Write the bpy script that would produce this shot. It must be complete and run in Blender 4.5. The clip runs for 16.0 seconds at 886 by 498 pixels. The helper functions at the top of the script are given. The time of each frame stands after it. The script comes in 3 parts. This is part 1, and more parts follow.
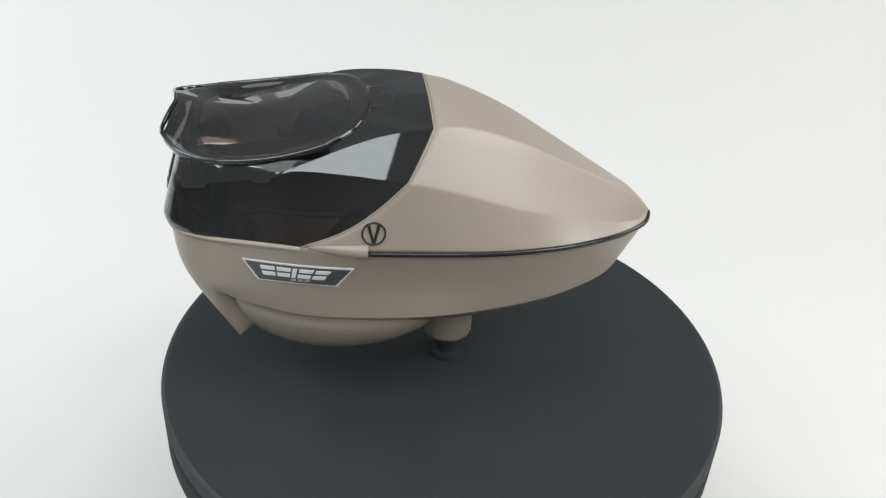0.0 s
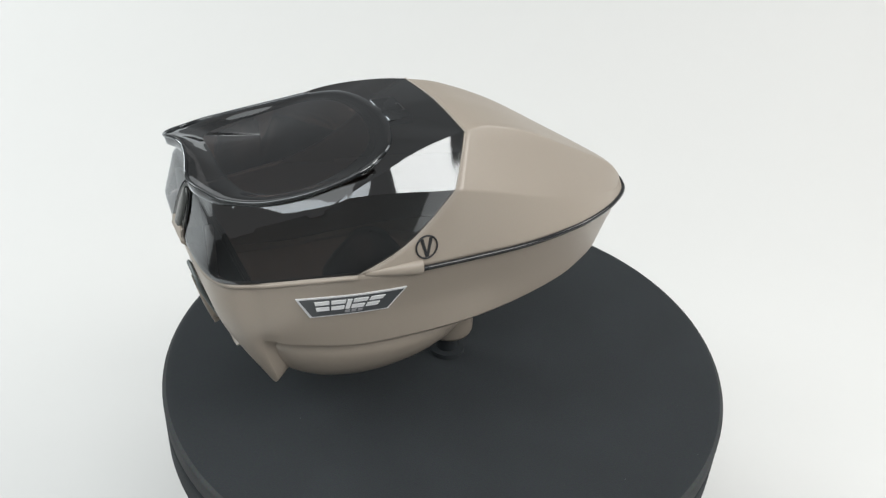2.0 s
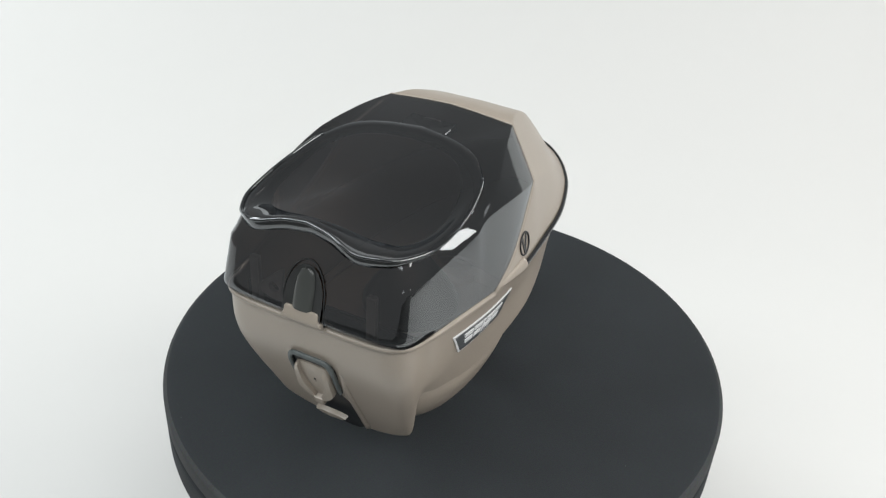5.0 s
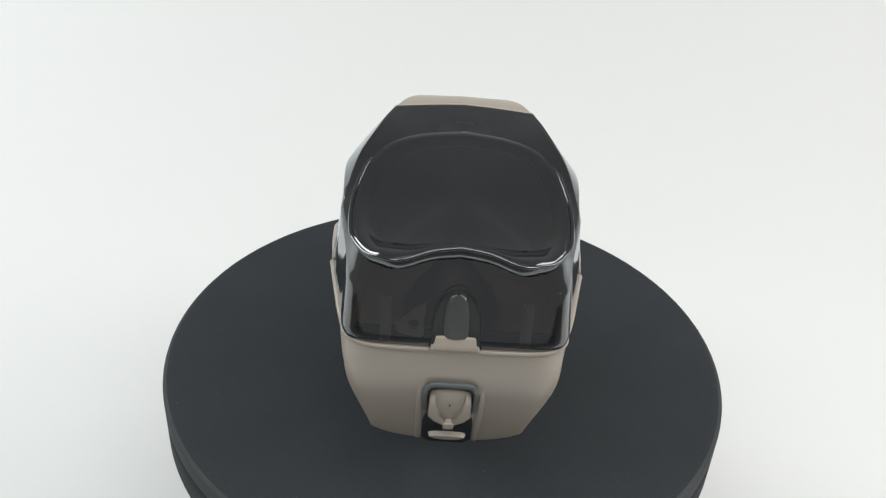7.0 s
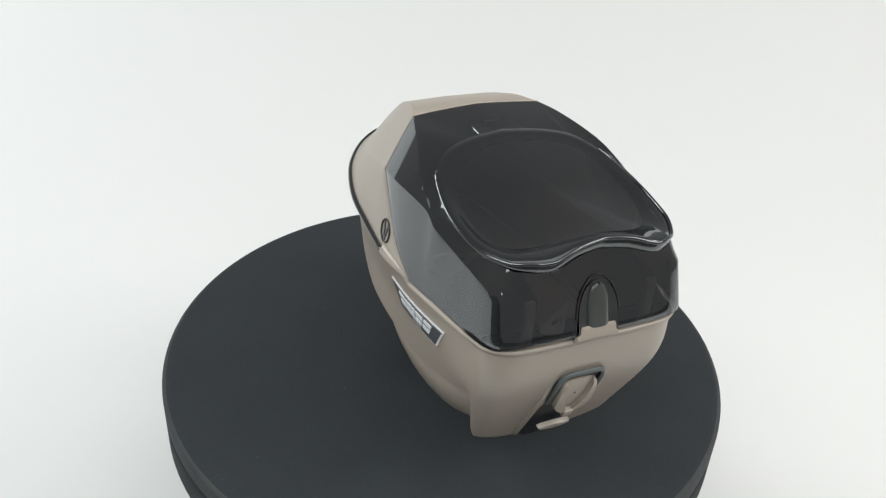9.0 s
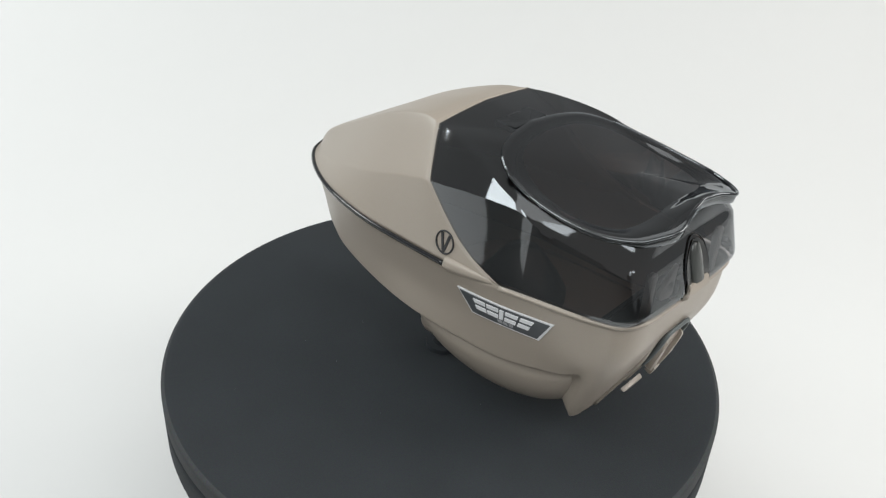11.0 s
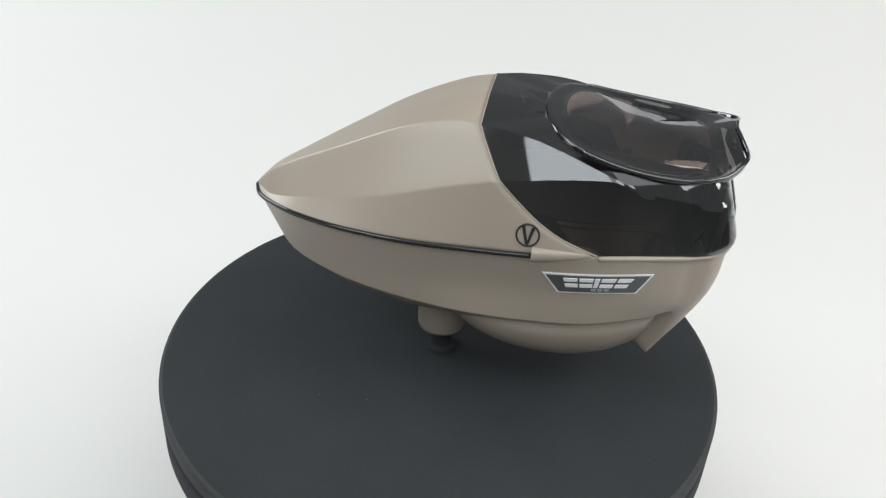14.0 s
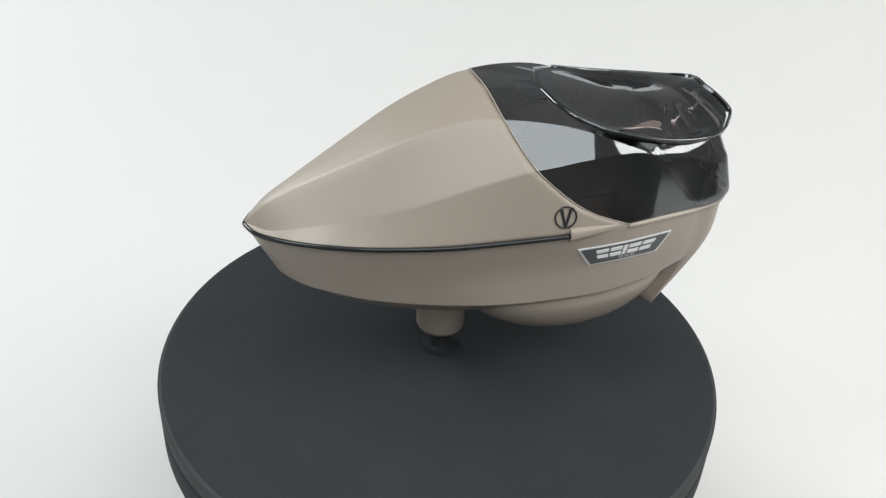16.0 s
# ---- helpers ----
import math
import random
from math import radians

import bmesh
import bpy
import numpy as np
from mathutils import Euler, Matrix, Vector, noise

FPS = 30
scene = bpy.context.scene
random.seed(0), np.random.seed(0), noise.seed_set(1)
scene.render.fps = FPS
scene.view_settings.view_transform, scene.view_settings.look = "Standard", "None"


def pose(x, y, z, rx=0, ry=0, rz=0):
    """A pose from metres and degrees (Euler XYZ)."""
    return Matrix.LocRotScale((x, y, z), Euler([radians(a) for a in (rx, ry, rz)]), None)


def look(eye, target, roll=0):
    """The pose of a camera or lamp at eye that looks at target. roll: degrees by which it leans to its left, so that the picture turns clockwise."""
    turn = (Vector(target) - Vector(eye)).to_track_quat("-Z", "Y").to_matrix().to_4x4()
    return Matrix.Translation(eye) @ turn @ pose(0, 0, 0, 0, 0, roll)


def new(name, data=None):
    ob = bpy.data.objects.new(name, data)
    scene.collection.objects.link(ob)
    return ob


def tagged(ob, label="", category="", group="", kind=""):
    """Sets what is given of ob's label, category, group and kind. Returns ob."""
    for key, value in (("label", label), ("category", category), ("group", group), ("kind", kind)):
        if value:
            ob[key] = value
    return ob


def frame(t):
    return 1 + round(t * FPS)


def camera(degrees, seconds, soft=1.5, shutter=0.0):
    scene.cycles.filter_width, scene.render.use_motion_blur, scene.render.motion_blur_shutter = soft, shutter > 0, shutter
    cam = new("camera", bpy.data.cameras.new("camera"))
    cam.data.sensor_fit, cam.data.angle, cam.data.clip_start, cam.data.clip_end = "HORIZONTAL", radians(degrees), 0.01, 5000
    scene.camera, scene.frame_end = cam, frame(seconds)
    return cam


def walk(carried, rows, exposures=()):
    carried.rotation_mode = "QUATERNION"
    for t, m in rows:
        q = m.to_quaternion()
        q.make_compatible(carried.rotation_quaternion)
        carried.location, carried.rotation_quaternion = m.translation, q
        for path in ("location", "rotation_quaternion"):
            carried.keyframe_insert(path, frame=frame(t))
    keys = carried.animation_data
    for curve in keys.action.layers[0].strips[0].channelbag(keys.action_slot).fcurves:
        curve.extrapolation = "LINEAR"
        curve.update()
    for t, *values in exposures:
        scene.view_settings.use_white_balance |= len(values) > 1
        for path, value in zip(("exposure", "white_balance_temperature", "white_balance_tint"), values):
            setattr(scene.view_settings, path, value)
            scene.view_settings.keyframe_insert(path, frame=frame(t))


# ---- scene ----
# ---- camera: it stands still, the turntable turns ----
U = 0.5                                   # metres to one unit of the plan tables below
LENS = 52.55
EYE, AIM, LEAN = (0.0, -0.3873, 0.3163), (-0.0028, 0.0, 0.0644), 3.40
cam = camera(LENS, 16.0, soft=1.3)
walk(cam, [(0.0, look(EYE, AIM, LEAN)), (16.0, look(EYE, AIM, LEAN))], exposures=[(0.0, -0.2), (16.0, -0.2)])

# seconds and the turntable's turn in degrees
TURN = [(0.0, 8.13), (0.5, 12.11), (1.0, 17.65), (1.5, 23.45), (2.0, 28.89), (2.5, 34.98), (3.0, 41.09), (3.5, 47.74), (4.0, 52.94), (4.2, 55.16), (6.3, 82.34), (6.5, 84.75), (7.0, 90.79), (7.5, 96.49), (8.0, 102.28), (8.5, 108.35), (9.0, 114.46), (9.2, 116.82), (11.3, 142.26), (11.5, 144.59), (12.0, 150.61), (12.5, 156.3), (13.0, 161.88), (13.5, 167.21), (14.0, 172.72), (14.5, 178.31), (15.0, 183.95), (15.5, 189.51), (16.0, 195.25)]
LOADER_SIDE, LOADER_ROLL = -0.00234, 0.265        # the loader stands a little off the axis, leaning slightly

# ---- world and lights ----
FLOOR = -0.150                            # height of the white paper under the turntable
world = bpy.data.worlds.new("studio")
scene.world = world
world.use_nodes = True
bg = world.node_tree.nodes["Background"]
bg.inputs[0].default_value = (0.98, 1.0, 1.0, 1)
bg.inputs[1].default_value = 0.31


def area_lamp(name, eye, target, sx, sy, power, colour=(1, 1, 1)):
    data = bpy.data.lights.new(name, "AREA")
    data.shape, data.size, data.size_y, data.energy, data.color = "RECTANGLE", sx, sy, power, colour
    ob = new(name, data)
    ob.matrix_world = look(eye, target)
    return ob


area_lamp("softbox_top", (0.0, -0.20, 1.6), (0, -0.20, 0), 2.5, 1.4, 13.0, (0.985, 1.0, 0.985))
area_lamp("softbox_front", (0.05, -0.68, 0.80), (0.05, 0, 0.1), 0.90, 0.44, 4.6, (0.95, 0.99, 1.0))
area_lamp("softbox_left", (-0.88, -0.40, 0.92), (0, 0, 0.1), 0.44, 0.44, 4.6, (0.93, 0.99, 1.0))
area_lamp("softbox_right", (0.95, -0.26, 0.78), (0, 0, 0.1), 0.56, 0.56, 7.6, (1.0, 0.985, 0.945))
# added fills, unseen, that even out the brightness of the paper
area_lamp("backdrop_fill_left", (-1.25, 0.75, 0.85), (-0.42, 0.05, FLOOR), 0.6, 0.5, 10.5, (0.95, 1.0, 1.0))
area_lamp("backdrop_fill_right", (1.25, 0.75, 0.85), (0.35, 0.45, FLOOR), 0.6, 0.5, 5.5, (1.0, 0.99, 0.96))

# ---- materials ----


def material(name):
    m = bpy.data.materials.new(name)
    m.use_nodes = True
    t = m.node_tree
    return m, t.nodes, t.links, t.nodes["Principled BSDF"]


def plastic(name, colour, rough, grain=0.0, bump=0.0, scale=900.0, blotch=0.06, spec=0.5, sheen=0.0):
    """Moulded plastic, rubber or cloth: mottled colour at two scales and a fine moulded relief."""
    m, n, l, b = material(name)
    tc = n.new("ShaderNodeTexCoord")
    big = n.new("ShaderNodeTexNoise")
    big.inputs["Scale"].default_value, big.inputs["Detail"].default_value = 28.0, 4.0
    fine = n.new("ShaderNodeTexNoise")
    fine.inputs["Scale"].default_value, fine.inputs["Detail"].default_value = scale, 3.0
    l.new(tc.outputs["Object"], big.inputs["Vector"])
    l.new(tc.outputs["Object"], fine.inputs["Vector"])
    ramp = n.new("ShaderNodeMix")
    ramp.data_type = "RGBA"
    ramp.inputs["A"].default_value = (*[c * (1 - blotch) for c in colour], 1)
    ramp.inputs["B"].default_value = (*[min(1, c * (1 + blotch)) for c in colour], 1)
    l.new(big.outputs["Fac"], ramp.inputs["Factor"])
    mul = n.new("ShaderNodeMix")
    mul.data_type, mul.blend_type = "RGBA", "OVERLAY"
    mul.inputs["Factor"].default_value = grain
    l.new(ramp.outputs["Result"], mul.inputs["A"])
    l.new(fine.outputs["Color"], mul.inputs["B"])
    l.new(mul.outputs["Result"], b.inputs["Base Color"])
    rr = n.new("ShaderNodeMapRange")
    rr.inputs["To Min"].default_value, rr.inputs["To Max"].default_value = rough * 0.88, min(1.0, rough * 1.12)
    l.new(big.outputs["Fac"], rr.inputs["Value"])
    l.new(rr.outputs["Result"], b.inputs["Roughness"])
    b.inputs["Specular IOR Level"].default_value = spec
    b.inputs["Sheen Weight"].default_value = sheen
    if bump:
        bp = n.new("ShaderNodeBump")
        bp.inputs["Strength"].default_value, bp.inputs["Distance"].default_value = bump, 0.0003
        l.new(fine.outputs["Fac"], bp.inputs["Height"])
        l.new(bp.outputs["Normal"], b.inputs["Normal"])
    return m


def smoke(name, tint, rough):
    """Smoke-tinted clear plastic: a see-through wall with a polished face."""
    m, n, l, b = material(name)
    n.remove(b)
    clear = n.new("ShaderNodeBsdfTransparent")
    clear.inputs["Color"].default_value = (*tint, 1)
    gloss = n.new("ShaderNodeBsdfGlossy")
    gloss.inputs["Roughness"].default_value = rough
    gloss.inputs["Color"].default_value = (0.93, 0.965, 1.0, 1)
    fres = n.new("ShaderNodeFresnel")
    fres.inputs["IOR"].default_value = 2.05
    mix = n.new("ShaderNodeMixShader")
    tc = n.new("ShaderNodeTexCoord")
    wave = n.new("ShaderNodeTexNoise")
    wave.inputs["Scale"].default_value = 45.0
    bp = n.new("ShaderNodeBump")
    bp.inputs["Strength"].default_value, bp.inputs["Distance"].default_value = 0.03, 0.001
    l.new(tc.outputs["Object"], wave.inputs["Vector"])
    l.new(wave.outputs["Fac"], bp.inputs["Height"])
    l.new(bp.outputs["Normal"], gloss.inputs["Normal"])
    l.new(fres.outputs["Fac"], mix.inputs["Fac"])
    l.new(clear.outputs["BSDF"], mix.inputs[1])
    l.new(gloss.outputs["BSDF"], mix.inputs[2])
    l.new(mix.outputs["Shader"], n["Material Output"].inputs["Surface"])
    return m


TAN = plastic("satin_tan_plastic", (0.315, 0.270, 0.224), 0.37, grain=0.06, bump=0.12, scale=1400, blotch=0.03, spec=0.75)
SMOKE = smoke("smoke_tinted_plastic", (0.36, 0.325, 0.315), 0.055)
SMOKE_LID = smoke("smoke_tinted_lid", (0.68, 0.55, 0.50), 0.03)
SMOKE_RIM = smoke("smoke_tinted_rim", (0.13, 0.118, 0.115), 0.025)
SMOKE_DARK = smoke("smoke_tinted_thick", (0.05, 0.045, 0.045), 0.02)
RUBBER = plastic("black_gasket", (0.012, 0.013, 0.015), 0.10, blotch=0.1)
BLACK = plastic("black_plastic", (0.016, 0.017, 0.019), 0.4, blotch=0.1)
MATTE = plastic("matte_black_plastic", (0.025, 0.026, 0.027), 0.75, blotch=0.1, spec=0.2)
CATCH = plastic("grey_green_gloss", (0.05, 0.053, 0.050), 0.2, blotch=0.4)
NOTCH = plastic("dark_grey_gloss", (0.03, 0.031, 0.031), 0.25, blotch=0.1)
GREY = plastic("dark_grey_plastic", (0.085, 0.098, 0.098), 0.4, blotch=0.1)
GREY_INNER = plastic("light_grey_inner_plastic", (0.78, 0.80, 0.80), 0.4, blotch=0.1)
GREY_FIELD = plastic("badge_grey", (0.07, 0.075, 0.08), 0.3, blotch=0.15)
GREY_PRINT = plastic("grey_print", (0.3, 0.3, 0.31), 0.35, blotch=0.05)
SILVER = plastic("silver_print", (0.72, 0.72, 0.73), 0.35, blotch=0.02)
DISC = plastic("black_felt", (0.0255, 0.0292, 0.0325), 0.9, grain=0.35, bump=0.5, scale=1500, blotch=0.24, spec=0.25)
# dust and scuffs, plus the front light on the side put into the colour
EDGE = plastic("lightened_scuffed_felt", (0.046, 0.049, 0.051), 0.85, grain=0.35, bump=0.5, scale=900, blotch=0.45, spec=0.25)
DUST = plastic("pale_lint", (0.16, 0.17, 0.175), 0.9, blotch=0.2)
PAPER = plastic("white_paper", (0.70, 0.70, 0.692), 0.8, blotch=0.006, spec=0.2)
DARK_TABLE = plastic("dark_table", (0.13, 0.135, 0.135), 0.6, blotch=0.1)

# ---- mesh helpers ----


def mesh_of(name, verts, faces, mat, smooth=True):
    me = bpy.data.meshes.new(name)
    me.from_pydata([tuple(v) for v in verts], [], faces)
    bm = bmesh.new()
    bm.from_mesh(me)
    bmesh.ops.remove_doubles(bm, verts=bm.verts, dist=1e-6)
    bmesh.ops.recalc_face_normals(bm, faces=bm.faces)
    bm.to_mesh(me)
    bm.free()
    for f in me.polygons:
        f.use_smooth = smooth
    me.materials.append(mat)
    return me


def part(name, me, parent, label=""):
    ob = new(name, me)
    ob.parent = parent
    return tagged(ob, label)


def thing(name, label, category, **more):
    return tagged(new(name), label, category, **more)


def grid(rows, closed=False):
    """Vertices and quads of a sheet given as rows of points."""
    n = len(rows[0])
    verts = [v for r in rows for v in r]
    faces = []
    for i in range(len(rows) - 1):
        for j in range(n - (0 if closed else 1)):
            k = (j + 1) % n
            faces.append((i * n + j, i * n + k, (i + 1) * n + k, (i + 1) * n + j))
    return verts, faces


def catmull(points, steps):
    """A smooth line through the points, steps pieces to a span."""
    P = [Vector(q) for q in points]
    P = [P[0] * 2 - P[1]] + P + [P[-1] * 2 - P[-2]]
    out = []
    for i in range(1, len(P) - 2):
        a, b, c, d = P[i - 1:i + 3]
        for k in range(steps):
            t = k / steps
            out.append(0.5 * (2 * b + (c - a) * t + (2 * a - 5 * b + 4 * c - d) * t * t + (3 * b - a - 3 * c + d) * t ** 3))
    out.append(P[-2])
    return out


def rounded(points, frac, n=5):
    """A bent line with its inner corners rounded; frac of the shorter side is cut."""
    out = [points[0]]
    for a, b, c in zip(points, points[1:], points[2:]):
        s, e = b + (a - b) * frac, b + (c - b) * frac
        for k in range(n + 1):
            t = k / n
            out.append(s * (1 - t) ** 2 + b * 2 * t * (1 - t) + e * t * t)
    out.append(points[-1])
    return out


def creased(points, r, n=3, pieces=5):
    """A bent line of flat stretches in several pieces, its inner corners rounded over the length r."""
    out, start = [], points[0]
    for a, b, c in zip(points, points[1:], points[2:]):
        cut = min(r, 0.4 * (a - b).length, 0.4 * (c - b).length)
        s = b + (a - b).normalized() * cut if cut > 1e-7 else b
        e = b + (c - b).normalized() * cut if cut > 1e-7 else b
        out += [start.lerp(s, k / pieces) for k in range(pieces)]
        out += [s * (1 - k / n) ** 2 + b * 2 * (k / n) * (1 - k / n) + e * (k / n) ** 2 for k in range(n)]
        start = e
    return out + [start.lerp(points[-1], k / pieces) for k in range(pieces + 1)]


def lathe(profile, n=96, centre=(0, 0)):
    rows = [[Vector((centre[0] + r * math.cos(2 * math.pi * k / n), centre[1] + r * math.sin(2 * math.pi * k / n), z)) for k in range(n)] for r, z in profile]
    return grid(rows, closed=True)


def tube(line, radius, n=8, closed=False, flat=1.0):
    """A bead along a line."""
    rows = []
    m = len(line)
    for i, p in enumerate(line):
        a = line[(i - 1) % m] if closed or i else line[0]
        b = line[(i + 1) % m] if closed or i < m - 1 else line[-1]
        d = (b - a).normalized()
        side = d.cross(Vector((0, 0, 1)))
        side = side.normalized() if side.length > 1e-6 else Vector((0, 1, 0))
        up = side.cross(d)
        rows.append([p + side * radius * math.cos(2 * math.pi * k / n) + up * radius * flat * math.sin(2 * math.pi * k / n) for k in range(n)])
    if closed:
        rows.append(rows[0])
    v, f = grid(rows, closed=True)
    if not closed:
        f += [tuple(range(n)), tuple(len(v) - n + k for k in range(n))]
    return v, f


def at_x(table, x):
    """(y, z) of a line x, y, z at x."""
    xs = [q[0] for q in table]
    return float(np.interp(x, xs, [q[1] for q in table])), float(np.interp(x, xs, [q[2] for q in table]))


# ---- white sweep and dark table ----
sweep = []
for k in range(40):
    if k < 14:
        y, z = -0.34 + 0.05269 * k, FLOOR
    else:
        a = (k - 13) / 26 * math.radians(52)
        y, z = 0.345 + 0.85 * math.sin(a), FLOOR + 0.85 * (1 - math.cos(a))
    sweep.append([Vector((x * 0.2, y, z)) for x in range(-9, 10)])
v, f = grid(sweep)
tagged(new("backdrop", mesh_of("backdrop", v, f, PAPER)), "seamless white paper sweep under and behind the turntable", "backdrop", kind="structure")
table = [[Vector((x * 1.5, y, FLOOR - 0.004)) for x in (-1, 0, 1)] for y in (-1.6, -0.6, 0.0, 1.2)]
v, f = grid(table)
tagged(new("floor", mesh_of("floor", v, f, DARK_TABLE)), "dark table under the white paper", "table", kind="structure")

# ---- turntable ----
turntable = thing("turntable", "round black felt-covered turntable with a grooved edge", "turntable")
R = 0.1508


def arc(cx, cz, r, a0, a1, n=6):
    return [(cx + r * math.cos(radians(a0 + (a1 - a0) * k / n)), cz + r * math.sin(radians(a0 + (a1 - a0) * k / n))) for k in range(n + 1)]


TOP_R = R - 0.0058                        # where the flat top begins to roll over into the side


def roll(a0, a1, n):
    """The soft rolled edge of the upper disc between two angles from the vertical."""
    return [(TOP_R + 0.0058 * math.sin(radians(a0 + (a1 - a0) * k / n)), -0.0028 * (1 - math.cos(radians(a0 + (a1 - a0) * k / n)))) for k in range(n + 1)]


top_profile = [(0.0001, 0.0), (0.06, 0.0), (0.12, 0.0)] + roll(0, 40, 4)
side_profile = roll(40, 90, 6) + arc(R - 0.002, -0.0105, 0.002, 0, -90) + [(R - 0.006, -0.0125)]
base_profile = [(R - 0.006, -0.0135)] + arc(R - 0.002, -0.0155, 0.002, 90, 0) + [(R, -0.030), (R - 0.003, -0.034), (R - 0.02, -0.036), (R - 0.02, -0.050), (0.06, -0.052), (0.06, FLOOR + 0.0005), (0.001, FLOOR + 0.0005)]
DISC_AT = (0.00105, -0.0014)
v, f = lathe(top_profile, 160, DISC_AT)
part("platter", mesh_of("platter", v, f, DISC), turntable)
v, f = lathe(side_profile, 160, DISC_AT)
part("edge", mesh_of("edge", v, f, EDGE), turntable, "scuffed dusty grey side of the upper disc, lightened as if lit from the front")
v, f = lathe([(R - 0.0075, -0.0120), (R - 0.0075, -0.0140)], 160, DISC_AT)
part("groove", mesh_of("groove", v, f, BLACK), turntable, "black groove between the two discs")
v, f = lathe(base_profile, 160, DISC_AT)
part("base", mesh_of("base", v, f, DISC), turntable)

# lint and dust on the felt
rng = random.Random(7)
verts, faces = [], []
for k in range(18):
    a, r = rng.uniform(0, 2 * math.pi), (TOP_R - 0.0005 if k % 4 == 0 else R * math.sqrt(rng.uniform(0.05, 0.96)))
    x, y, h = DISC_AT[0] + r * math.cos(a), DISC_AT[1] + r * math.sin(a), rng.uniform(0, math.pi)
    long, wide = rng.uniform(0.0003, 0.0010), rng.uniform(0.00012, 0.0003)
    c, s_ = math.cos(h), math.sin(h)
    n = len(verts)
    z0 = -0.0002
    for u, w, z in ((-1, 0, z0), (0, -1, z0), (1, 0, z0), (0, 1, z0), (0, 0, z0 + 0.0004)):
        verts.append((x + u * long * c - w * wide * s_, y + u * long * s_ + w * wide * c, z))
    faces += [(n, n + 1, n + 4), (n + 1, n + 2, n + 4), (n + 2, n + 3, n + 4), (n + 3, n, n + 4)]
tagged(part("dust", mesh_of("dust", verts, faces, DUST, smooth=False), turntable, "pale specks of lint"), kind="stuff")

# ---- loader ----
loader = thing("paintball_loader", "tan paintball loader with a smoke-tinted clear front and lid", "paintball loader")


def pt(q):
    return Vector((q[0] * U, q[1] * U, q[2] * U))


def flip(p):
    return Vector((p.x, -p.y, p.z))


def both(rows):
    """A half sheet whose rows begin at the middle plane, made whole."""
    return [[flip(p) for p in r] for r in reversed(rows)] + rows[1:]


def thicken(ob, depth):
    """Gives a sheet its wall thickness, on the inner side."""
    far = max(ob.data.polygons, key=lambda q: abs(q.center.y))
    mod = ob.modifiers.new("wall", "SOLIDIFY")
    mod.thickness, mod.offset = depth, (-1 if far.normal.y * far.center.y > 0 else 1)
    return ob


# lines round the body from the front's middle to the tail: x, y, z in plan units
SEAM = [(-.2625, 0, .2140), (-.262, .04, .2137), (-.2585, .0675, .2130), (-.2462, .0820, .2112), (-.2285, .0862, .2085), (-.21, .0915, .208), (-.145, .105, .2065), (-.0875, .107, .201),
        (-.03, .103, .1965), (.03, .0965, .192), (.09, .0812, .187), (.13, .0645, .183), (.165, .044, .179), (.192, .021, .176), (.203, 0, .1755)]
MID = [(-.252, 0, .16), (-.2515, .04, .16), (-.2505, .0665, .16), (-.2415, .081, .161), (-.2255, .0855, .162), (-.207, .0898, .163), (-.145, .0965, .161), (-.0875, .0975, .158),
       (-.03, .095, .155), (.03, .0885, .152), (.088, .074, .15), (.126, .058, .149), (.158, .039, .149), (.181, .0195, .15), (.190, 0, .15)]
CREASE = [(-.206, 0, .064), (-.2065, .035, .067), (-.2095, .060, .077), (-.2080, .0680, .086), (-.2220, .0800, .141), (-.198, .0845, .134), (-.145, .0925, .1230), (-.09, .096, .1205),
          (-.03, .095, .1195), (.03, .085, .1190), (.085, .071, .1205), (.12, .0555, .1215), (.15, .038, .1235), (.17, .019, .127), (.178, 0, .129)]
UNDER = [(-.195, 0, .085), (-.195, .03, .085), (-.193, .05, .088), (-.187, .058, .095), (-.197, .066, .122), (-.178, .068, .120), (-.14, .072, .105), (-.09, .078, .102),
         (-.03, .076, .101), (.03, .069, .102), (.08, .057, .105), (.112, .044, .109), (.138, .03, .113), (.152, .015, .117), (.158, 0, .118)]


def body():
    cols = [catmull([pt(q) for q in L], 7) for L in (SEAM, MID, CREASE, UNDER)]
    rows = []
    for s, m, c, u in zip(*cols):
        line = catmull([s, m, c], 8)
        line = line[:-1] + rounded([line[-2] * 0.15 + c * 0.85, c, u], 0.25, 3) + [Vector((u.x, 0, u.z - 0.003))]
        rows.append(line)
    return grid(both(rows))


BODY = body()
thicken(part("lower_shell", mesh_of("lower_shell", *BODY, TAN), loader, "satin tan plastic bowl"), 0.0018)

# rolled lip along the front of the bowl, under the clear shell
front = catmull([pt(q) for q in SEAM[:7]], 7)
line = [flip(p) for p in reversed(front)] + front[1:]
line = [Vector((p.x, p.y, p.z - 0.0012)) for p in line]
part("lip", mesh_of("lip", *tube(line, 0.0011, 8), TAN), loader)

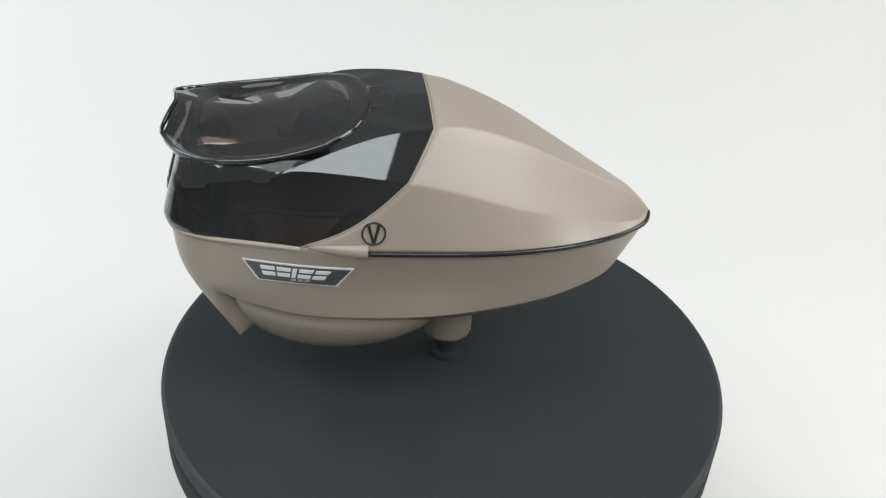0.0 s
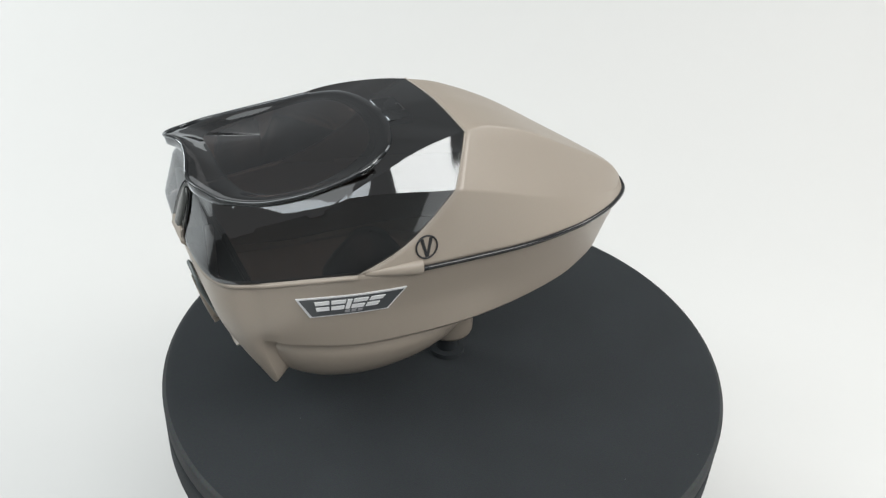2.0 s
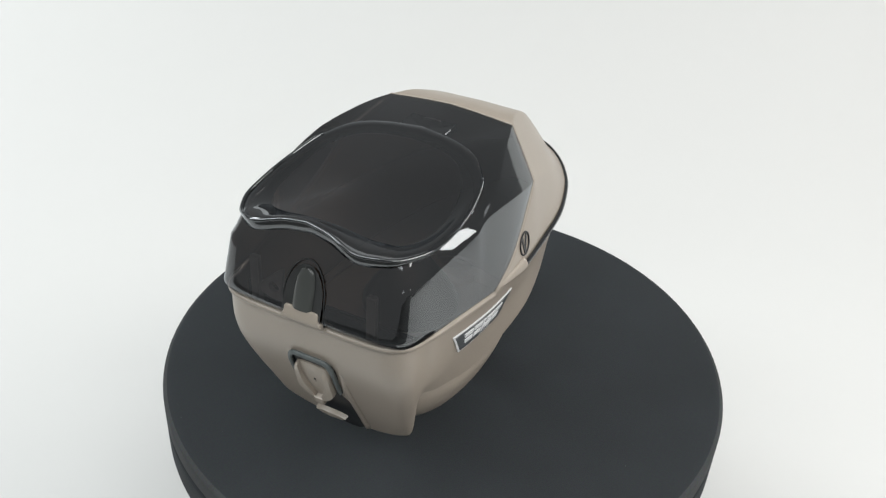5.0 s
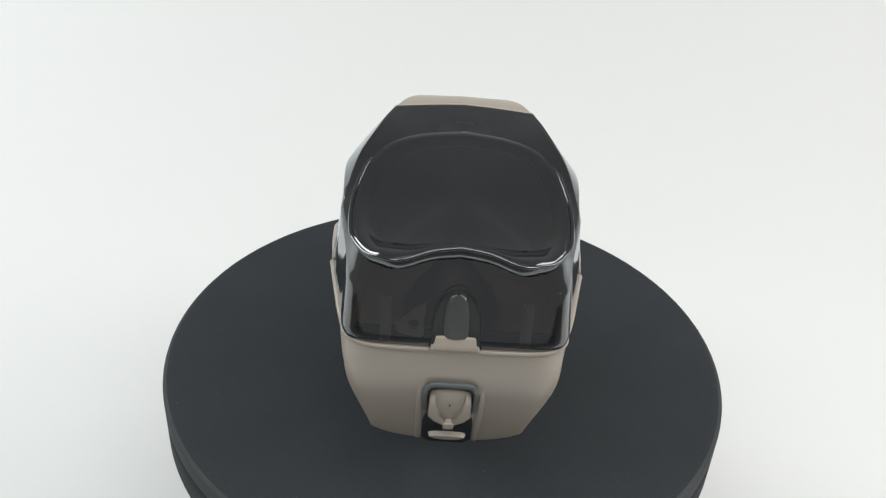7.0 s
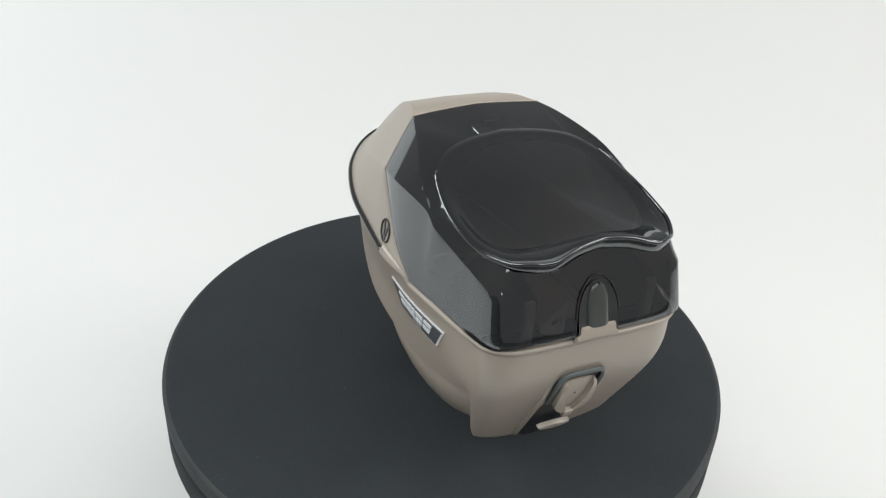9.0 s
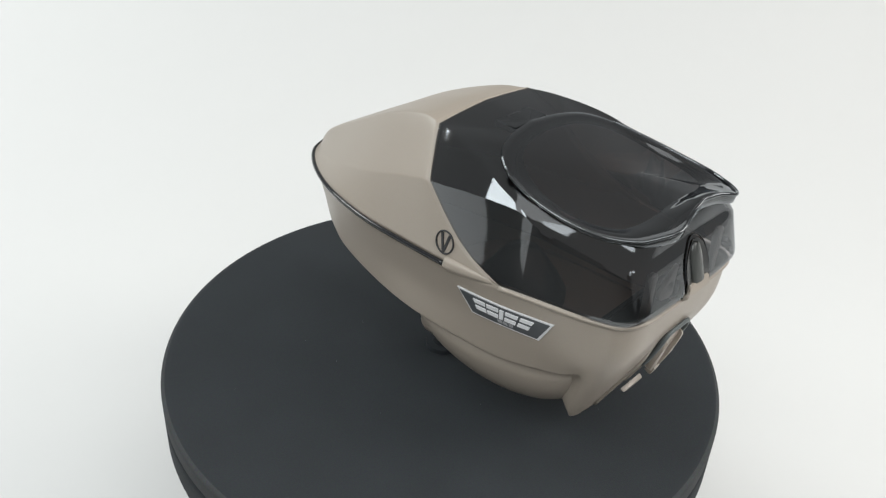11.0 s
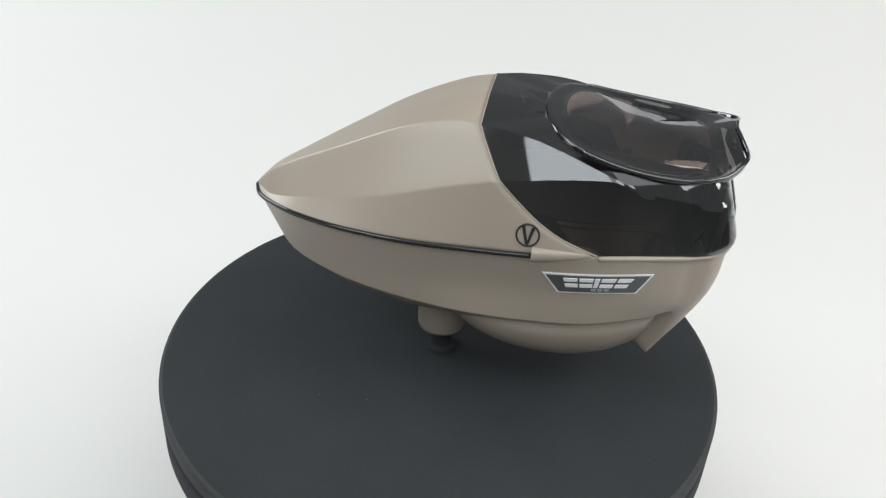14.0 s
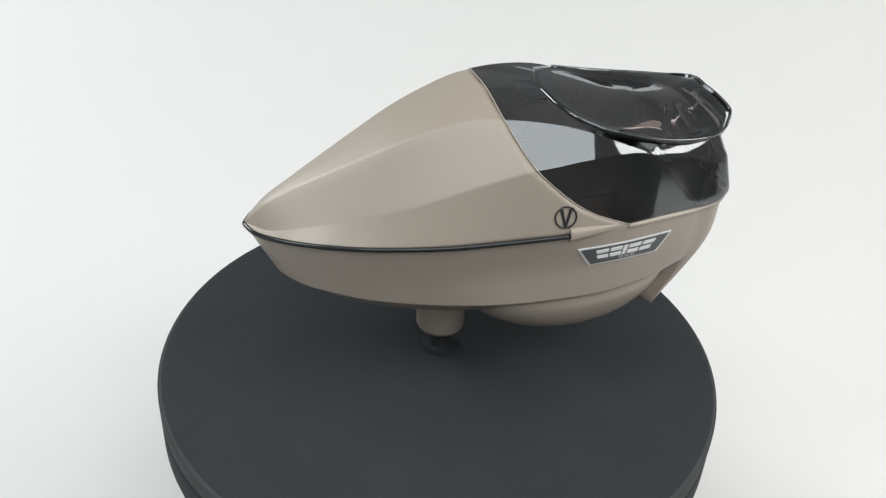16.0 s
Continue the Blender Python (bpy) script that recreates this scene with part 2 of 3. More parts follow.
# belly under the front half: x, half width, top, bottom
BELLY = [(-.218, .0660, .139, .118), (-.210, .0715, .139, .099), (-.202, .0752, .136, .083), (-.187, .0798, .1325, .070), (-.165, .0850, .128, .0585), (-.138, .0890, .1245, .0520), (-.108, .0915, .1220, .0510), (-.075, .0910, .1210, .0555),
         (-.048, .0870, .1200, .0645), (-.028, .0790, .1195, .0745), (-.012, .0650, .1190, .0860), (-.002, .0450, .1180, .0970), (.004, .0200, .1170, .1060)]
rows = []
for x, w, top, low in [tuple(q) for q in catmull([Vector(q) for q in BELLY], 4)]:
    row = []
    for i in range(15):
        a = i / 14 * math.pi / 2
        pinch = 1 - 0.075 * math.exp(-(a / 0.13) ** 2)
        row.append(pt((x, w * math.cos(a) ** 0.55 * pinch, top - (top - low) * math.sin(a))))
    rows.append(row + [flip(p) for p in reversed(row[:-1])])
part("belly", mesh_of("belly", *grid(rows), TAN), loader)

v, f = lathe([(.020 * U, .105 * U), (.026 * U, .105 * U), (.026 * U, .034 * U), (.0245 * U, .030 * U), (.019 * U, .030 * U), (.019 * U, .1 * U)], 48, (.003 * U, 0))
part("feed_neck", mesh_of("feed_neck", v, f, TAN), loader)

# ---- hood ----
LO = [(-.052, .095, .2632), (0, .0864, .2449), (.05, .0772, .2252), (.1, .0614, .2074), (.15, .0414, .190), (.18, .0248, .1797), (.198, .006, .1775), (.2025, 0, .1765)]
HI = [(-.0284, .0612, .2982), (0, .0518, .2948), (.05, .0408, .2757), (.1, .0289, .2480), (.15, .0150, .2194), (.18, .0085, .2008), (.195, .0045, .1865), (.2025, 0, .1775)]
RIDGE = [(-.0284, 0, .3030), (0, 0, .2972), (.05, 0, .2766), (.1, 0, .2486), (.15, 0, .2200), (.18, 0, .2014), (.195, 0, .1871), (.2025, 0, .178)]
Q = [0, .06, .12, .18, .24, .35, .46, .6, .73, .87, 1.0]


def smooth_table(table):
    return [tuple(p) for p in catmull(table, 6)]


LO_S, HI_S, RIDGE_S, SEAM_S = [smooth_table(L) for L in (LO, HI, RIDGE, SEAM[4:])]


def edge(q):
    """The window's edge on the side panel, from the seam (0) up to the lower ridge (1)."""
    x = float(np.interp(q, [0, .15, .284, .508, .76, 1], [-.144, -.124, -.1065, -.0865, -.068, -.052]))
    y, z = at_x(SEAM_S, x)
    return (x, y + (.095 - y) * q, z + (.2632 - z) * q)


def hood():
    n = 44
    rows = []
    for i in range(n + 1):
        s = 1 - (1 - i / n) ** 1.5

        def on(table, x0):
            x = x0 + (table[-1][0] - x0) * s
            return pt((x, *at_x(table, x)))
        b, c, d = on(LO_S, -.052), on(HI_S, -.0284), on(RIDGE_S, -.0284)
        side = []
        for q in Q[:-1]:
            e = edge(q)
            x = e[0] + (.2027 - e[0]) * s
            ya, za = at_x(SEAM_S, x)
            yb, zb = at_x(LO_S, max(x, -.052))
            if x < -.052:
                yb, zb = .095, .2632
            side.append(pt((x, ya + (yb - ya) * q, za + (zb - za) * q)))
        rows.append(side[:-1] + creased([side[-1], b, c, d], 0.0010))
    return grid([r + [flip(p) for p in reversed(r[:-1])] for r in rows])


thicken(part("hood", mesh_of("hood", *hood(), TAN), loader, "satin tan faceted rear hood"), 0.0016)

half_edge = [pt(edge(q)) for q in Q] + [pt(q) for q in ((-.044, .085, .2735), (-.036, .0735, .2855), (-.0284, .0612, .2982), (-.0284, .045, .2998), (-.0284, .02, .3020), (-.0284, 0, .3030))]
line = half_edge + [flip(p) for p in reversed(half_edge[:-1])]
part("hood_edge", mesh_of("hood_edge", *tube(line, 0.00035, 6), TAN), loader)

# black gasket along the seam, round the tail
tail = catmull([pt(q) for q in SEAM[7:]], 8)
line = [Vector((p.x - 0.0002, p.y, p.z)) for p in tail] + [Vector((p.x - 0.0002, -p.y, p.z)) for p in reversed(tail[:-1])]
line = [p + Vector((0.0, 0.0006 * (1 if p.y > 0 else -1 if p.y < 0 else 0), -0.0004)) for p in line]
part("gasket", mesh_of("gasket", *tube(line, 0.0012, 8), RUBBER), loader, "glossy black rubber gasket")

# tapered fins at the seam's front ends
for side in (1, -1):
    rows = []
    for k in range(13):
        q = k / 12
        x = -.150 + (-.0865 + .150) * q
        y, z = at_x(SEAM_S, x)
        h, d = .0008 + .0068 * q ** 0.8, .0006 + .0042 * q ** 0.9
        rows.append([pt((x, side * (y - .002 + d * max(-.4, math.cos(a)) * 1.3), z - .0005 + h * math.sin(a) * 1.0)) for a in [2 * math.pi * j / 14 for j in range(14)]])
    v, f = grid(rows, closed=True)
    f += [tuple(range(14)), tuple(len(v) - 14 + j for j in range(14))]
    me = mesh_of("fin", v, f, TAN)
    me.set_sharp_from_angle(angle=radians(45))
    part("fin", me, loader)

# ---- smoke-tinted front shell ----
BOTTOM = SEAM[:2] + [(-.2592, .0692, .2130), (-.2467, .0837, .2112), (-.21, .0912, .208), (-.165, .1010, .207)]
BULGE = [(-.2668, 0, .2198), (-.2662, .04, .2195), (-.2627, .0706, .2188), (-.2498, .0838, .2170), (-.2112, .0906, .215), (-.165, .1000, .215)]
SHOULDER = [(-.2545, 0, .2575), (-.2540, .04, .2570), (-.2518, .0695, .2555), (-.2410, .0803, .2562), (-.207, .0865, .2605), (-.165, .0950, .2695)]
SIDE_LO = [(-.15, .0945, .2745), (-.13, .0965, .275), (-.11, .098, .2735), (-.09, .0985, .271), (-.07, .0975, .267), (-.052, .095, .2632)]
SIDE_HI = [(-.147, .092, .2775), (-.125, .089, .285), (-.105, .0845, .2912), (-.08, .0765, .2962), (-.052, .0685, .2985), (-.0284, .0612, .2982)]
UPPER = [(-.2512, 0, .2635), (-.2507, .04, .2627), (-.2492, .0672, .2605), (-.2378, .0782, .2615), (-.205, .0843, .2650), (-.165, .0932, .2725)]
RIM = [(-.2445, 0, .2835), (-.2458, .04, .2795), (-.2425, .0610, .2768), (-.2300, .0738, .2752), (-.2, .0772, .2762), (-.165, .0832, .2800),
       (-.148, .0800, .2828), (-.132, .0735, .2868), (-.119, .0640, .2908), (-.109, .0520, .2940), (-.102, .0360, .2967), (-.099, .020, .2982), (-.098, .008, .2986), (-.098, 0, .2987)]


def shell():
    k = 6
    cols = [catmull([pt(p) for p in L], k) for L in (BOTTOM, BULGE, SHOULDER)]
    wall = []
    for a, b, c in zip(*cols):
        line = creased([a, b, c], 0.002)
        zs = [p.z for p in line]
        wall.append([Vector([float(np.interp(a.z + (c.z - a.z) * q, zs, [p[i] for p in line])) for i in range(3)]) for q in Q])
    start = wall[-1]
    lo = catmull([pt(p) for p in [SHOULDER[-1]] + SIDE_LO], k)[1:]
    for i, top in enumerate(lo):
        s = (i + 1) / len(lo)
        row = []
        for j, q in enumerate(Q):
            e = pt(edge(q))
            p = start[j].lerp(e, s)
            # the ridge bows up between its ends
            row.append(p + (top - start[-1].lerp(pt(edge(1.0)), s)) * q)
        wall.append(row)
    hi = catmull([pt(p) for p in UPPER + SIDE_HI], k)
    for row, h in zip(wall, hi):
        row += [row[-1].lerp(h, 0.5), h]
    rim = catmull([pt(p) for p in RIM], k)
    over = catmull([pt(p) for p in ((-.0284, .0612, .2982), (-.0284, .032, .3010), (-.0284, 0, .3030))], k)[1:]
    deck = []
    for i, r in enumerate(rim):
        h = hi[i] if i < len(hi) else over[i - len(hi)]
        sag = -0.0008 * max(0.0, 1 - abs(h.x / U + .115) / .05) if i < len(hi) else 0.0003
        deck.append([h.lerp(r, t) + Vector((0, 0, (sag if sag < 0 else 0.0004) * math.sin(math.pi * t))) for t in (0, .14, .28, .42, .56, .7, .85, 1)])
    v1, f1 = grid(both(wall))
    v2, f2 = grid(both(deck))
    n = len(v1)
    return v1 + v2, f1 + [tuple(i + n for i in q) for q in f2]


SHELL = shell()
me = mesh_of("front_shell", *SHELL, SMOKE)
me.set_sharp_from_angle(angle=radians(22))
part("front_shell", me, loader, "glossy smoke-tinted clear plastic shell")

# lid with a raised bead and a shallow dish
LIP = [(-.2545, 0, .2955), (-.2575, .02, .2937), (-.2615, .042, .2875), (-.2530, .0575, .2832), (-.242, .0690, .2795), (-.22, .0802, .2780), (-.195, .0842, .2788), (-.17, .0848, .2812),
       (-.145, .0820, .2850), (-.12, .0755, .2905), (-.098, .060, .2962), (-.086, .035, .2992), (-.080, 0, .3009)]
DISH = [(-.236, 0, .2875), (-.236, .02, .2863), (-.2345, .037, .2832), (-.230, .0515, .2802), (-.222, .0620, .2775), (-.206, .0705, .2770), (-.188, .0745, .2783), (-.167, .0750, .2808),
        (-.146, .0722, .2848), (-.126, .065, .2898), (-.109, .051, .2948), (-.100, .030, .2976), (-.096, 0, .2991)]


def lid():
    outer = catmull([pt(q) for q in LIP], 7)
    dish = catmull([pt(q) for q in DISH], 7)
    mid = pt((-.168, 0, .2930))
    rows = []
    for p, d in zip(outer, dish):
        out = (p - d).normalized()
        front = max(0.0, min(1.0, (-.235 * U - p.x) / (.02 * U)))
        dip = 0.06 + 0.94 * max(0.0, min(1.0, (-.12 * U - p.x) / (.06 * U)))
        rows.append([p - out * (0.0024 + .0018 * front) - Vector((0, 0, 0.0022 + .0030 * front)), p - out * 0.0004 - Vector((0, 0, 0.0017 + .0022 * front)), p - Vector((0, 0, 0.0008)), p - out * 0.0008 + Vector((0, 0, 0.0006)),
                     p.lerp(d, 0.45) + Vector((0, 0, 0.0008 * dip)), p.lerp(d, 0.85) + Vector((0, 0, 0.0004 * dip)), d - Vector((0, 0, 0.0002 * dip)), d.lerp(mid, 0.06) - Vector((0, 0, 0.0011 * dip)), d.lerp(mid, 0.14) - Vector((0, 0, 0.0015 * dip)),
                     d.lerp(mid, 0.35) - Vector((0, 0, 0.0002 + 0.0012 * dip)), d.lerp(mid, 0.65) - Vector((0, 0, 0.0007 + 0.0005 * dip)), mid - Vector((0, 0, 0.0010))])
    rim = [r[:8] for r in rows]
    return outer, grid(both([r[7:] for r in rows])), grid(both(rim))


outer, LID, LID_RIM = lid()
lid_ob = part("lid", mesh_of("lid", *LID, SMOKE_LID), loader, "smoke-tinted see-through lid")
part("rim", mesh_of("rim", *LID_RIM, SMOKE_RIM), lid_ob, "darker glossy rolled rim of the lid")
fore = [p for p in outer if p.x < -.118 * U]
line = [flip(p) for p in reversed(fore)] + fore[1:]
part("bead", mesh_of("bead", *tube([p + Vector((0, 0, 0.0002)) for p in line], 0.0008, 8), SMOKE_DARK), lid_ob, "dark glossy bead")
# hinge block behind the lid
bm = bmesh.new()
bmesh.ops.create_cube(bm, size=1.0, matrix=Matrix.Translation(pt((-.0705, 0, .2972))) @ Matrix.Diagonal((.023 * U, .0445 * U, .0066 * U, 1)))
bmesh.ops.bevel(bm, geom=bm.edges[:], offset=0.0003, segments=3, affect="EDGES")
me = bpy.data.meshes.new("hinge")
bm.to_mesh(me)
bm.free()
me.materials.append(SMOKE_DARK)
hinge = part("hinge", me, loader, "dark hinge block of the lid")
# silver colour stands in for the glints along the hinge's edges
clip = rounded([pt(q) for q in ((-.0690, 0, .2996), (-.0690, .0072, .2996), (-.0605, .0072, .3002), (-.0605, -.0072, .3002), (-.0690, -.0072, .2996), (-.0690, 0, .2996))], 0.15, 3)
part("hinge_clip", mesh_of("hinge_clip", *tube(clip, 0.0003, 6), SILVER), hinge, "wire clip of the hinge, coloured pale for the glints on its edges")

# ---- front: arch, tab, battery latch ----
FRONT = catmull([pt(SEAM[0]), pt(MID[0]), pt(CREASE[0])], 8)[::-1] + [pt(BULGE[0]), pt(SHOULDER[0]), pt(UPPER[0])]


def wall_x(z):
    """x of the front wall's middle at the height z."""
    return float(np.interp(z * U, [p.z for p in FRONT], [p.x for p in FRONT])) / U


arch = []
for k in range(25):
    a = math.pi * k / 24
    y, z = .0178 * math.cos(a), .234 + .0290 * math.sin(a)
    arch.append(pt((wall_x(z) - .0008, y, z)))
arch = [pt((wall_x(.215) - .0008, .0185, .215))] + arch + [pt((wall_x(.215) - .0008, -.0185, .215))]
part("arch", mesh_of("arch", *tube(arch, 0.0003, 8), MATTE), loader, "black arched rim round the finger notch")
# dish just outside the shell; its dark colour stands in for the shaded recess
rows = [[pt((wall_x(z) - .0016 + .0012 * (1 - t * t), .0168 * t * math.sqrt(max(0.0, 1 - max(0.0, (z - .234) / .0265) ** 2)), z)) for t in (-1, -.8, -.5, 0, .5, .8, 1)] for z in (.213, .222, .234, .243, .251, .256, .2595)]
part("notch", mesh_of("notch", *grid(rows), NOTCH), loader, "dark dish on the shell, coloured for the shaded finger notch")


# upright catch in the notch
rows = []
for z, w in ((.226, .0080), (.228, .0088), (.242, .0088), (.250, .0078), (.2560, .0055), (.258, .0016)):
    rows.append([pt((wall_x(z) - .0012 - .0024 * math.cos(a), w * math.sin(a), z)) for a in [math.radians(-90 + 22.5 * k) for k in range(9)]])
part("catch", mesh_of("catch", *grid(rows), CATCH), loader, "glossy grey-green catch in the notch")


def block(name, x0, x1, y0, y1, z0, z1, bevel, mat, parent, label=""):
    bm = bmesh.new()
    c = pt(((x0 + x1) / 2, (y0 + y1) / 2, (z0 + z1) / 2))
    bmesh.ops.create_cube(bm, size=1.0, matrix=Matrix.Translation(c) @ Matrix.Diagonal(((x1 - x0) * U, (y1 - y0) * U, (z1 - z0) * U, 1)))
    bmesh.ops.bevel(bm, geom=bm.edges[:], offset=bevel * U, segments=3, affect="EDGES")
    me = bpy.data.meshes.new(name)
    bm.to_mesh(me)
    bm.free()
    for q in me.polygons:
        q.use_smooth = True
    me.set_sharp_from_angle(angle=radians(40))
    me.materials.append(mat)
    return part(name, me, parent, label)


# stepped tab at the foot of the notch
rows = []
for z, w, x in ((.2100, .0188, -.2625), (.2145, .0184, -.2670), (.2160, .0180, -.2685), (.2185, .0172, -.2688), (.2197, .0160, -.2682), (.2255, .0148, -.2678), (.2268, .0140, -.2668), (.2268, .0132, -.2520)):
    rows.append([pt((x + d, w * t, z)) for t, d in ((-1, .010), (-1, .001), (-.96, 0), (-.5, 0), (0, 0), (.5, 0), (.96, 0), (1, .001), (1, .010))])
me = mesh_of("tab", *grid(rows), TAN)
me.set_sharp_from_angle(angle=radians(35))
part("tab", me, loader, "tan release tab")


def slope_sheet(name, outline, lift, depth, mat, parent, label="", lean=0.0):
    """A raised plate on the sloping front: an outline in y, z, lifted off the slope and carried back by depth; lean raises its foot."""
    n = len(outline)
    cy, cz = sum(q[0] for q in outline) / n, sum(q[1] for q in outline) / n
    rows = []
    for t, up in ((1.0, -depth), (1.0, lift * 0.7), (.94, lift), (.6, lift * 1.04), (.25, lift * 1.06), (.02, lift * 1.06)):
        row = []
        for y, z in outline:
            q = cz + (z - cz) * t
            rise = up + lean * (.166 - q)
            row.append(pt((wall_x(q) - rise * .87, cy + (y - cy) * t, q - rise * .45)))
        rows.append(row)
    me = mesh_of(name, *grid(rows, closed=True), mat)
    me.set_sharp_from_angle(angle=radians(50))
    return part(name, me, parent, label)


def round_rect(y, z0, z1, r, n=5):
    out = []
    for cy, cz, a0 in ((y - r, z1 - r, 0), (-y + r, z1 - r, 90), (-y + r, z0 + r, 180), (y - r, z0 + r, 270)):
        out += [(cy + r * math.cos(radians(a0 + 90 * k / n)), cz + r * math.sin(radians(a0 + 90 * k / n))) for k in range(n + 1)]
    return out


# black plate laid on the front wall where the latch is sunk in
latch = slope_sheet("battery_latch", round_rect(.0212, .062, .173, .009), .0006, .006, BLACK, loader, "black latch housing, a flat plate in place of the recess")
# grey frame round the top of the housing
line = [pt((wall_x(z) - .0026, y, z)) for y, z in ([(.0192, .134), (.0194, .145), (.0196, .162), (.0184, .1698), (.0135, .1742), (0, .1745), (-.0135, .1742), (-.0184, .1698), (-.0196, .162), (-.0194, .145), (-.0192, .134)])]
part("frame", mesh_of("frame", *tube(catmull(line, 4), 0.0009, 8, flat=1.3), GREY), latch, "dark grey frame")
knob = slope_sheet("knob", [(.0162, .158), (.0150, .1630), (.009, .1652), (0, .1658), (-.009, .1652), (-.0150, .1630), (-.0162, .158), (-.0170, .1375), (-.0118, .1295), (-.005, .1240), (0, .1235), (.005, .1240), (.0118, .1295), (.0170, .1375)],
                    .0022, .008, TAN, latch, "tan latch button with a sunken shield-shaped face", lean=.13)
for side in (1, -1):
    slope_sheet("flank", [(side * y, z) for y, z in ((.0162, .158), (.0150, .1628), (.0118, .1645), (.0115, .156), (.0098, .1455), (.0062, .1355), (.0024, .1290), (.0040, .1242), (.0118, .1297), (.0170, .1375))], .0060, -.0005, TAN, knob, lean=.13)
slope_sheet("nib", [(.0046, .1290), (0, .1285), (-.0046, .1290), (-.0044, .1205), (0, .1200), (.0044, .1205)], .0068, -.0005, TAN, knob, lean=.13)
# raised black dot drawn for the shade in a screw dimple
slope_sheet("screw", [(.0008 * math.cos(a), .1490 + .0008 * math.sin(a)) for a in [2 * math.pi * k / 8 for k in range(8)]], .0029, -.0018, BLACK, knob, "tiny dark dot in place of a screw dimple", lean=.13)
slope_sheet("lever", [(.0156, .0952), (.011, .0976), (0, .0984), (-.011, .0976), (-.0156, .0952), (-.012, .0912), (-.006, .0894), (0, .0890), (.006, .0894), (.012, .0912)], .0098, -.0055, TAN, latch, "tan release lever")
# ribs beside the latch
for side in (1, -1):
    line = [pt((wall_x(z) + .0012 + (.0022 if z > .16 else 0), side * y, z)) for y, z in ((.0245, .172), (.0245, .145), (.0245, .125), (.0245, .105), (.0245, .088), (.0245, .070))]
    part("rib", mesh_of("rib", *tube(catmull(line, 4), 0.0016, 8), TAN), loader)

# ---- marks on the sides ----
from mathutils.bvhtree import BVHTree

SIDE_TREES = [BVHTree.FromPolygons([tuple(p) for p in V], F) for V, F in (BODY, hood())]


def on_side(x, z, side, lift, tree):
    hit, normal, _, _ = tree.ray_cast(Vector((x * U, side * 0.2, z * U)), Vector((0, -side, 0)))
    if hit is None:
        return pt((x, side * .1, z))
    if normal.y * side < 0:
        normal = -normal
    return hit + normal * lift


def decal(name, corners, side, lift, mat, parent, label="", tree=0, nx=10, nz=3):
    """A thin plate on the side: corners as x, z, laid on the curved wall."""
    a, b, c, d = corners
    sheets = []
    for up in (-0.0003, lift):
        rows = []
        for i in range(nz + 1):
            t = i / nz
            row = []
            for j in range(nx + 1):
                s = j / nx
                x = (a[0] * (1 - s) + b[0] * s) * (1 - t) + (d[0] * (1 - s) + c[0] * s) * t
                z = (a[1] * (1 - s) + b[1] * s) * (1 - t) + (d[1] * (1 - s) + c[1] * s) * t
                row.append(on_side(x, z, side, up, SIDE_TREES[tree]))
            rows.append(row)
        sheets.append(rows)
    low, top = sheets
    v, f = grid(top)
    ring = [top[0][j] for j in range(nx + 1)] + [top[i][nx] for i in range(1, nz + 1)] + [top[nz][j] for j in range(nx - 1, -1, -1)] + [top[i][0] for i in range(nz - 1, 0, -1)]
    ring2 = [low[0][j] for j in range(nx + 1)] + [low[i][nx] for i in range(1, nz + 1)] + [low[nz][j] for j in range(nx - 1, -1, -1)] + [low[i][0] for i in range(nz - 1, 0, -1)]
    v3, f3 = grid([ring, ring2], closed=True)
    n = len(v)
    return part(name, mesh_of(name, v + v3, f + [tuple(i + n for i in q) for q in f3], mat, smooth=False), parent, label)


BADGE = [(-.1961, .1888), (-.0984, .1813), (-.1137, .1591), (-.1839, .166)]


def in_badge(s, t):
    """A place on the badge: s from its front to its rear end, t from its upper to its lower edge."""
    a, b, c, d = BADGE
    return tuple((a[i] * (1 - s) + b[i] * s) * (1 - t) + (d[i] * (1 - s) + c[i] * s) * t for i in (0, 1))


